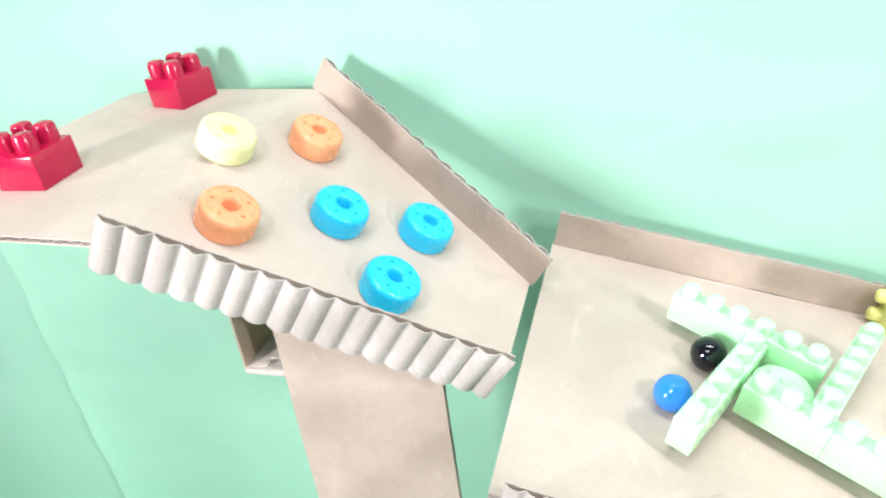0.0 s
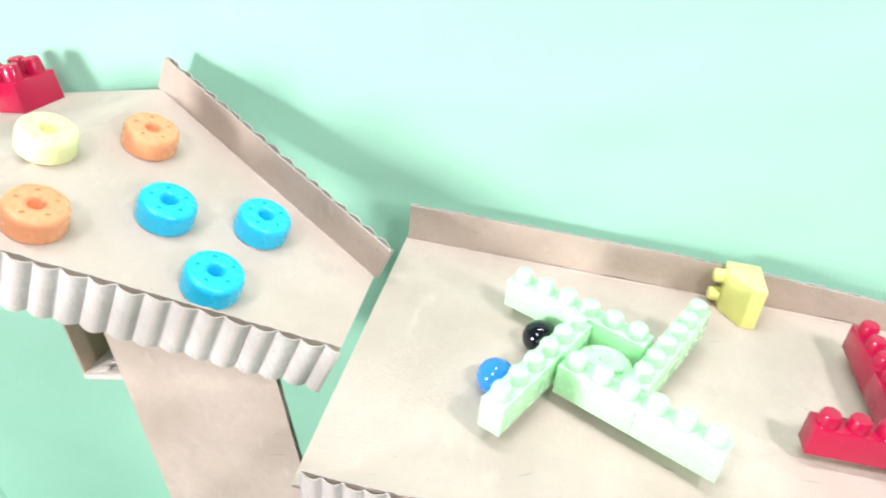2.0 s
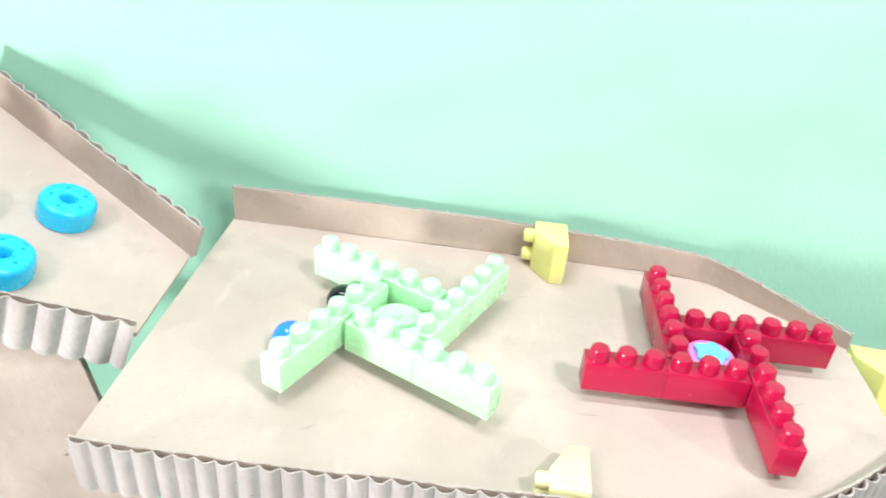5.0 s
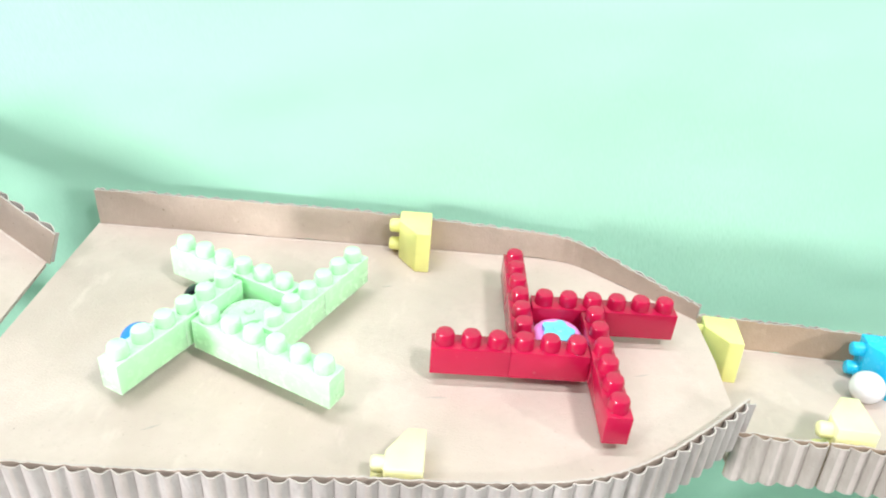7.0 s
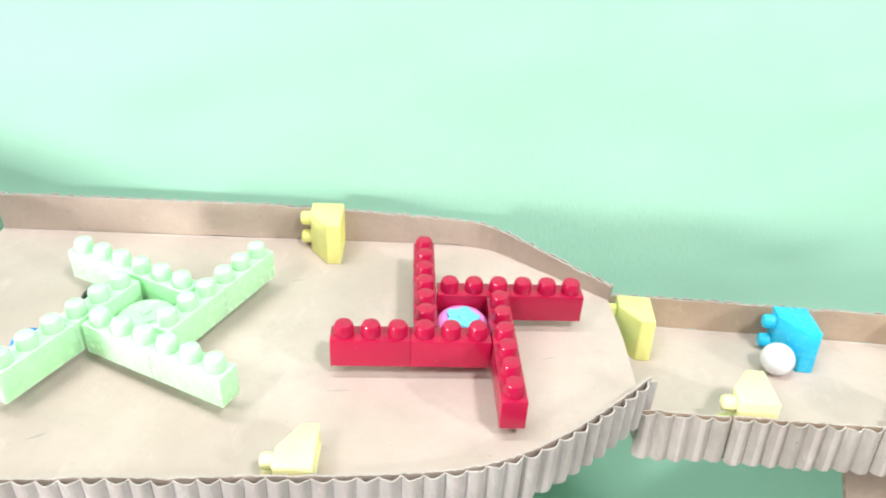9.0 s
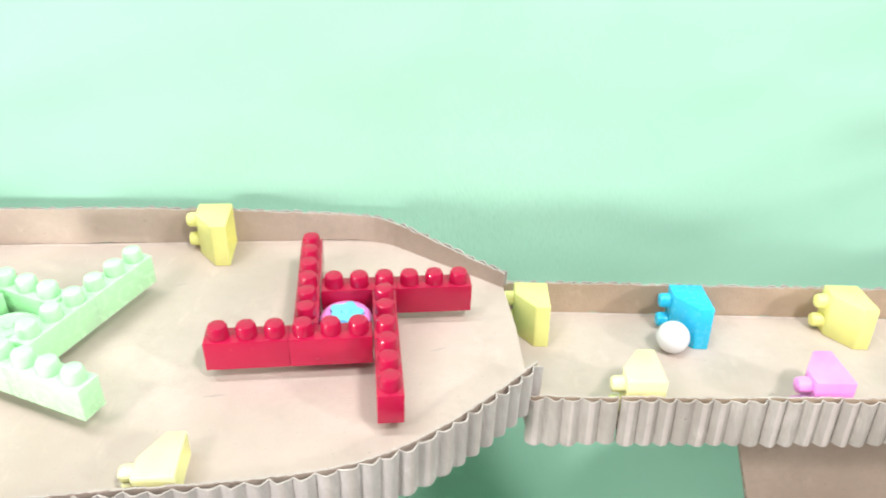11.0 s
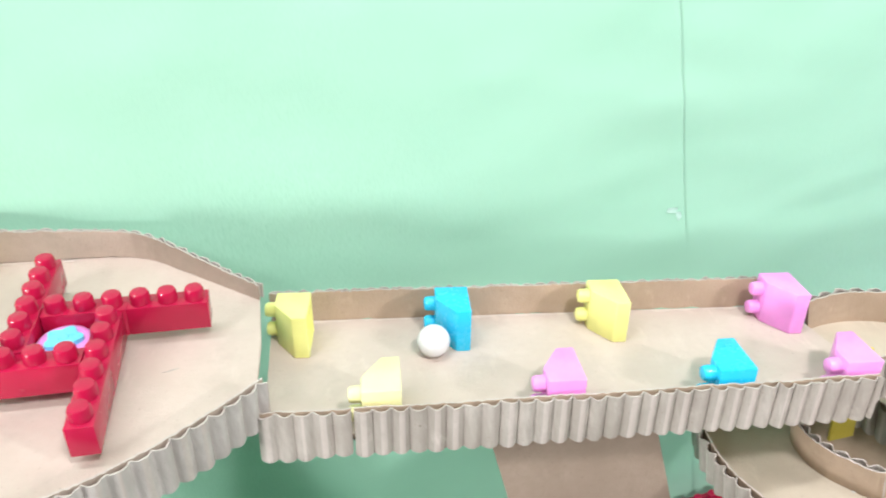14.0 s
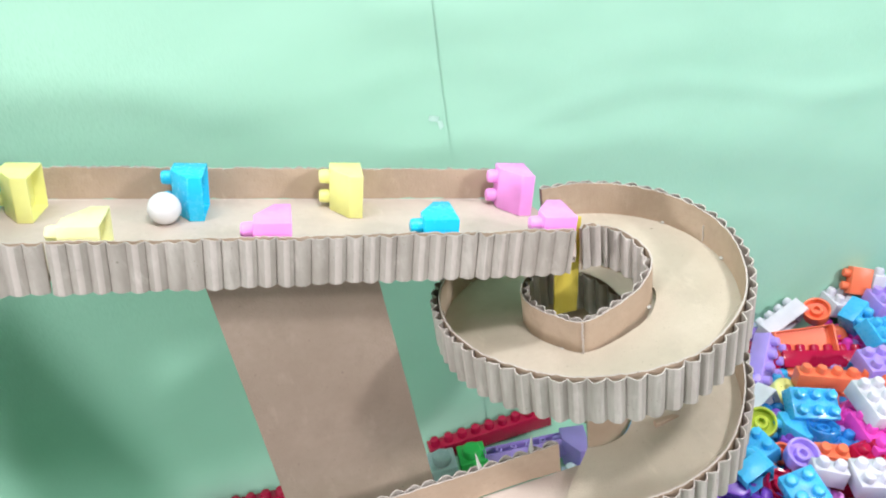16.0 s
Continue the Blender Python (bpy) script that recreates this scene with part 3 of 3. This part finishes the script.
def pierced_face(outer, inner, spots, hole, z, deep):
    """A ring-shaped face at height z with round blind holes sunk into it."""
    bm = bmesh.new()

    def ring(cx, cy, r, h, steps):
        return [bm.verts.new((cx + r * math.cos(q), cy + r * math.sin(q), h)) for q in (2 * math.pi * k / steps for k in range(steps))]

    edges = []
    sunk = [(ring(x, y, hole, z, 12), ring(x, y, hole * 0.85, z - deep, 12)) for x, y in spots]
    for loop in [ring(0, 0, outer, z, 40), ring(0, 0, inner, z, 40)] + [top for top, _ in sunk]:
        edges += [bm.edges.new((u, v)) for u, v in zip(loop, loop[1:] + loop[:1])]
    bmesh.ops.triangle_fill(bm, use_beauty=True, edges=edges)
    for top, low in sunk:
        for k in range(12):
            bm.faces.new((top[k - 1], top[k], low[k], low[k - 1]))
        bm.faces.new(low)
    bmesh.ops.recalc_face_normals(bm, faces=bm.faces)
    if sum(f.normal.z * f.calc_area() for f in bm.faces) < 0:
        bmesh.ops.reverse_faces(bm, faces=bm.faces)
    return bm


def wheel(m, material, label, d=32.5, h=14.8, group="round pegs on the ramp"):
    w = thing("toy_bobbin", m, label, "toy wheel", group)
    r = d / 2
    bm = lathe([(2.6, 0), (r - 0.8, 0), (r, 1), (r, h - 3.6), (r - 0.5, h - 1.8), (r - 1.7, h - 0.5), (r - 3.0, h), (r - 3.6, h - 0.15), (r - 3.7, h - 1), (r - 3.7, 2), (6.4, 2), (6.4, h - 1), (6.3, h - 0.1), (5.4, h), (4.4, h - 0.8), (3.9, h - 2.5), (3.6, 2), (2.6, 0)], 40)
    part("rim", bm, material, w)
    spots = [(0.6 * r * math.cos(radians(72 * k + 25)), 0.6 * r * math.sin(radians(72 * k + 25))) for k in range(5)]
    part("face", pierced_face(r - 3.65, 6.35, spots, min(1.3, 0.08 * r), h - 0.35, 1.0), material, w)
    return w


# pegs on the first tray
for x, y, material, label in (
    (-217, 292, PEACH, "orange plastic toy wheel glued flat on cardboard"),
    (-242, 344, WASHED_YELLOW, "overexposed yellow plastic toy wheel glued flat on cardboard"),
    (-210, 390, PEACH, "orange plastic toy wheel glued flat on cardboard"),
    (-178, 341, CYAN, "sky blue plastic toy wheel glued flat on cardboard"),
    (-138, 370, CYAN, "sky blue plastic toy wheel beside the side wall"),
    (-141, 311, CYAN, "sky blue plastic toy wheel near the lip"),
):
    wheel(frame_on(TRAY_A, x - 7.5, y + 3.5, 20), material, label)
for x, y, turn in ((-326, 421, -15), (-338, 298, 0)):
    stud_brick(frame_on(LANDING, x, y, turn) @ at(-33, 0, 0), 2, 2, RED, "red plastic brick with four studs on the landing", h=21, group="red bricks at the start", pitch=16.5, stud=(6.2, 11.5))


def lobed(radius, depth, lobes, steps=60):
    """A wavy round outline."""
    return [((radius + depth * math.cos(lobes * q)) * math.cos(q), (radius + depth * math.cos(lobes * q)) * math.sin(q)) for q in (2 * math.pi * k / steps for k in range(steps))]


def spinner(m, material, disc, rim, mirror, label, long=84.0, off=20.4, lift=8.0, high=17.0):
    """Four arms of two three-stud bars each, set as a pinwheel round a hub."""
    s = thing("spinner", m, label, "spinner")
    wide, step = 12.6, long / 6
    for k in range(4):
        turn = at(0, 0, 0, 0, 0, 90 * k)
        x0 = 13.4 - long if not mirror else -13.4
        for half in (0, 1):
            a, b = x0 + half * long / 2, x0 + (half + 1) * long / 2
            bar = part("bar", box(a, b - 0.01, -off - wide / 2, -off + wide / 2, lift, lift + high, 0.4), material, s, m=turn)
            for i in range(3):
                add_stud(bar, material, at(a + (i + 0.5) * step, -off, lift + high - 0.2), (5.1, 7.2))
    r = off - wide / 2 - 0.6
    hub = part("hub", lathe([(0, 0.4), (6, 0.4), (6, 10), (r - 0.8, 11), (r, 18), (r - 1, 19.4), (r - 3, 20), (r - 4.5, 19), (0, 18.6)], 40), rim, s)
    part("disc", prism(lobed(r * 0.62, r * 0.09, 5), 18.7, 21.4, 0), disc, hub)
    part("axle_cap", lathe([(0, 22.4), (2.2, 22.2), (2.8, 21.4), (0, 21.4)], 20), disc, hub)
    return s


spinner(frame_on(TRAY_B, 54, 333, -25.5), GREEN, GREEN, GREEN, True, "pale green translucent brick pinwheel on the tray", 87.0, 22.4, 10.0, 18.0)
spinner(frame_on(TRAY_B, 218.5, 339, 1.0), RED, PALE_CYAN, PINK, False, "red brick pinwheel with blue and pink hub", 83.0)


def ball(c, x, y, material, label):
    b = bmesh.new()
    bmesh.ops.create_uvsphere(b, u_segments=40, v_segments=24, radius=10)
    ob = part("marble", b, material, m=frame_on(c, x, y, 30, 10), sharp=180)
    tagged(ob, label, "marble", "marbles")


ball(TRAY_B, 20, 355, BALL_BLACK, "glossy black marble beside the green pinwheel")
ball(TRAY_B, 1, 315, BALL_BLUE, "glossy blue marble against a green arm")
ball(TRAY_D, 402, 361, BALL_WHITE, "glossy white marble beside a blue brick")

# slope bricks of the lane and the tray
for x, y, material, label in (
    (329, 370, YELLOW, "yellow plastic slope brick on its side by the wall"),
    (424.5, 360, CYAN, "sky blue plastic slope brick on its side by the wall"),
    (521, 352, YELLOW, "yellow plastic slope brick on its side by the wall"),
    (634, 341, PINK, "pink plastic slope brick on its side by the wall"),
):
    slope_brick(frame_on(TRAY_D, x, y, -6.5) @ at(-21, 0, 0), material, label)
for x, y, material, label in (
    (375, 297.5, WASHED_YELLOW, "overexposed yellow plastic slope brick behind the lip"),
    (470.5, 289, PINK, "pink plastic slope brick behind the lip"),
    (563, 281.5, CYAN, "sky blue plastic slope brick behind the lip"),
    (634, 275.5, PINK, "pink plastic slope brick at the lane's end"),
):
    slope_brick(frame_on(TRAY_D, x, y, -4.5) @ at(-21, 0, 0), material, label, flip=True, tall=26.0)
slope_brick(frame_on(TRAY_B, 146, 417, 0) @ at(-21, 0, 0), YELLOW, "yellow plastic slope brick on its side by the wall", group="slope bricks on the tray")
slope_brick(frame_on(TRAY_B, 152, 238, 0) @ at(-18, 0, 0) @ Matrix.Scale(0.86, 4), WASHED_YELLOW, "overexposed yellow plastic slope brick behind the lip", flip=True, group="slope bricks on the tray", tall=17.0)


# ---- loose bricks behind the exit lane ----


def loose(x, y, z, turn, tip, lean=0.0):
    return at(x, y, z, tip, lean, turn)


LOW = {"h": 17.0, "pitch": 14.0, "stud": (4.6, 7.0), "group": "bricks behind the exit lane"}
stud_brick(loose(548, 433, -138, 0, 0), 9, 1, RED, "long red plastic brick lying behind the exit lane", **LOW)
stud_brick(loose(299.5, 445.6, -138.6, -7, 0), 8, 1, RED, "long red plastic brick on the ground behind the leg", **LOW)
stud_brick(loose(427.5, 391.8, -138.6, -8, 0), 6, 1, RED, "red plastic brick on the ground against the leg", **LOW)
lying = stud_brick(loose(592.2, 403.3, -108, -8, 165), 6, 1, LILAC, "lilac plastic brick lying on its studs, open side up", **LOW)
for k in range(1, 6):
    part("tube", lathe([(1.9, 0.4), (3.0, 0.4), (3.0, 14), (1.9, 14), (1.9, 0.4)], 16), LILAC, lying, m=at(14 * k, 7, 0))
BIG = {"h": 31.0, "pitch": 25.5, "stud": (8.8, 7.5), "group": "bricks behind the exit lane"}
stud_brick(loose(567, 390, -138.6, -7, 0), 1, 1, VIVID_GREEN, "vivid green plastic brick beside the lane wall", **BIG)
stud_brick(loose(539, 393, -138.6, -6, 0), 1, 1, MILKY, "milky pale blue plastic brick beside the lane wall", **BIG)
slope_brick(loose(657.6, 362.5, -135.9, -14, 0) @ Matrix.Scale(1.1, 4), LILAC, "lilac plastic slope brick standing by the spiral", group="bricks behind the exit lane")
stud_brick(loose(645.3, 329.8, -129.1, -10, 0), 1, 2, MILKY, "milky pale blue plastic brick under the spiral's end", **LOW)
wheel(loose(658.9, 317.6, -129.1, 0, 20, 20), YELLOW, "yellow plastic toy wheel half under the spiral", 24, 12, "bricks behind the exit lane")


def cup(m, material, label, group):
    """An open round toy cap with a hub inside."""
    w = thing("toy_cup", m, label, "toy cup", group)
    part("shell", lathe([(0, 0), (11, 0), (12.4, 0.8), (13.6, 15), (13, 15.8), (11.6, 15.4), (10.6, 9), (6.2, 8.4), (5.8, 13.6), (5.2, 14.2), (3.4, 14.2), (2.8, 9), (0, 8.6)], 32), material, w)
    return w


HEAP = "heap of mixed plastic bricks"
NAMES = {RED.name: "red", CYAN.name: "sky blue", LIGHT_BLUE.name: "light blue", BLUE.name: "blue", LILAC.name: "lilac", VIOLET.name: "violet", ORANGE.name: "orange", WHITE.name: "white",
         PINK.name: "pink", MAGENTA.name: "magenta", YELLOW.name: "yellow", LIME.name: "lime green", VIVID_GREEN.name: "green"}


def heap_piece(kind, material, m, flip=False):
    word = NAMES[material.name]
    if kind == "cap":
        cup(m, material, f"{word} round plastic cap in the brick heap", HEAP)
    elif kind == "peg":
        wheel(m, material, f"{word} plastic toy wheel in the brick heap", 27, 13, HEAP)
    elif kind == "slope":
        slope_brick(m, material, f"{word} plastic slope brick in the heap", flip, HEAP)
    else:
        stud_brick(m @ at(-kind[0] * 7, -kind[1] * 7, 0), *kind, material, f"{word} plastic stud brick lying in the heap", group=HEAP)


# the pieces on top that can be told apart
heap_piece('slope', ORANGE, at(1016, 428, -84, -28, 14, -24), True)
heap_piece((1, 1), WHITE, at(1048, 428, -88, -12, 13, -18))
heap_piece((2, 2), LILAC, at(1039, 410, -100, 9, 12, -7))
heap_piece((2, 2), LIGHT_BLUE, at(997, 410, -91, 90, -24, 17))
heap_piece((2, 2), LIGHT_BLUE, at(995, 376, -100, 30, 21, 10))
heap_piece('cap', ORANGE, at(975, 426, -98, 24, -11, -25))
heap_piece((4, 2), WHITE, at(938, 424, -101, -68, -8, 14))
heap_piece((2, 2), WHITE, at(1009, 440, -110, 6, 18, -4))
heap_piece('slope', ORANGE, at(906, 404, -118, 0, 0, -104) @ at(0, 0, 0, 0, -40, 0) @ Matrix.Diagonal((1.0, 2.0, 1.0, 1.0)), True)
heap_piece((2, 2), LIGHT_BLUE, at(897, 420, -124, 70, 1, -7))
heap_piece((4, 2), LILAC, at(882, 399, -109, 64, -28, 44))
heap_piece((6, 1), RED, at(942, 373, -117, -47, 8, -16))
heap_piece((6, 1), ORANGE, at(926, 338, -109, -0, 10, -22))
heap_piece((2, 2), LILAC, at(961, 337, -100, 12, 6, -10))
heap_piece('peg', YELLOW, at(881, 358, -117, 23, 18, -12))
heap_piece((3, 2), LIGHT_BLUE, at(877, 323, -102, 34, 11, -17))
heap_piece('cap', BLUE, at(870, 294, -114, -12, 7, -17))
heap_piece('slope', LIGHT_BLUE, at(839, 300, -129, 8, 7, -11))
heap_piece((2, 2), BLUE, at(854, 352, -128, 9, 12, -10))
heap_piece('cap', LIME, at(837, 328, -110, 41, -16, -37))
heap_piece((2, 2), LIGHT_BLUE, at(811, 301, -114, 2, -15, 1))
heap_piece((2, 2), LIGHT_BLUE, at(787, 267, -100, -79, -17, 6))
heap_piece('cap', LILAC, at(832, 279, -106, 22, 7, -17))
heap_piece((1, 2), ORANGE, at(862, 279, -120, 9, -14, 64))
heap_piece('cap', ORANGE, at(825, 300, -124, 38, 22, -6))
heap_piece((2, 2), BLUE, at(878, 284, -126, 4, 19, -10))
heap_piece((2, 3), MAGENTA, at(908, 281, -118, 13, 11, -6))
heap_piece((2, 3), WHITE, at(918, 294, -96, 13, 11, -6))
heap_piece((2, 2), MAGENTA, at(907, 309, -124, 32, 4, 26))
heap_piece((2, 1), WHITE, at(839, 256, -111, -2, 13, -27))
heap_piece((2, 2), RED, at(843, 274, -129, 6, 18, -4))
heap_piece('cap', RED, at(880, 275, -128, 7, 13, -16))
heap_piece((2, 2), RED, at(886, 268, -124, 29, 15, 11))
heap_piece((2, 2), WHITE, at(867, 241, -114, 7, 8, -20))
heap_piece((2, 2), LIGHT_BLUE, at(807, 243, -99, 19, -14, -8))
heap_piece('cap', RED, at(803, 271, -122, 24, 18, -12))
heap_piece('slope', VIOLET, at(764, 270, -136, 14, -18, 7))
heap_piece((2, 2), VIOLET, at(758, 288, -133, 8, 7, -11))

# the rest of the heap
rng = random.Random(11)
COLOURS = [RED, LIGHT_BLUE, LIGHT_BLUE, BLUE, LILAC, LILAC, ORANGE, ORANGE, WHITE, VIOLET, PINK, MAGENTA, RED, LIGHT_BLUE]
KINDS = [(2, 2), (2, 2), (2, 3), (2, 1), (3, 1), (2, 4), (4, 1), "slope", "cap", "peg"]
for layer in (0, 1, 2):
    for row in range(14):
        for column in range(16):
            x = 736 + 25.5 * column + rng.uniform(-8, 8)
            y = 108 + 25 * row + rng.uniform(-8, 8)
            far = min(445 + 0.21 * (x - 934), 438)
            if y > far - 8 * layer - 4 or math.hypot(x - CX, y - CY) < 112:
                continue
            if layer and x < 1070 and y > 200 and (layer == 2 or y < far - 60):
                continue
            if layer and rng.random() < 0.5:
                continue
            heap_piece(rng.choice(KINDS), rng.choice(COLOURS), loose(x, y, GROUND + 3 + 14 * layer + rng.uniform(0, 6), rng.uniform(0, 360), rng.uniform(-28, 28), rng.uniform(-22, 22)))


# ---- torn tape on the sheet's seam ----
def tape(x, z, w, h, turn):
    y = back_line(x) - 2.1 - back_offset(x, z)
    rows = []
    for k in range(7):
        u = -w / 2 + w * k / 6
        ragged = h / 2 * (0.75 + 0.5 * noise.noise((u * 0.4, z, 1)))
        rows.append([(u, 0.4 * math.sin(u), -ragged), (u, 0.5, 0), (u, 0.4 * math.cos(u), ragged)])
    tagged(part("tape_scrap", strip(rows, closed=False), TAPE, None, "torn milky tape scrap on the sheet's seam", at(x, y, z, 0, turn, 0)), category="tape")


tape(603, 196, 8, 6, 20)
tape(608, 190, 4, 9, -10)
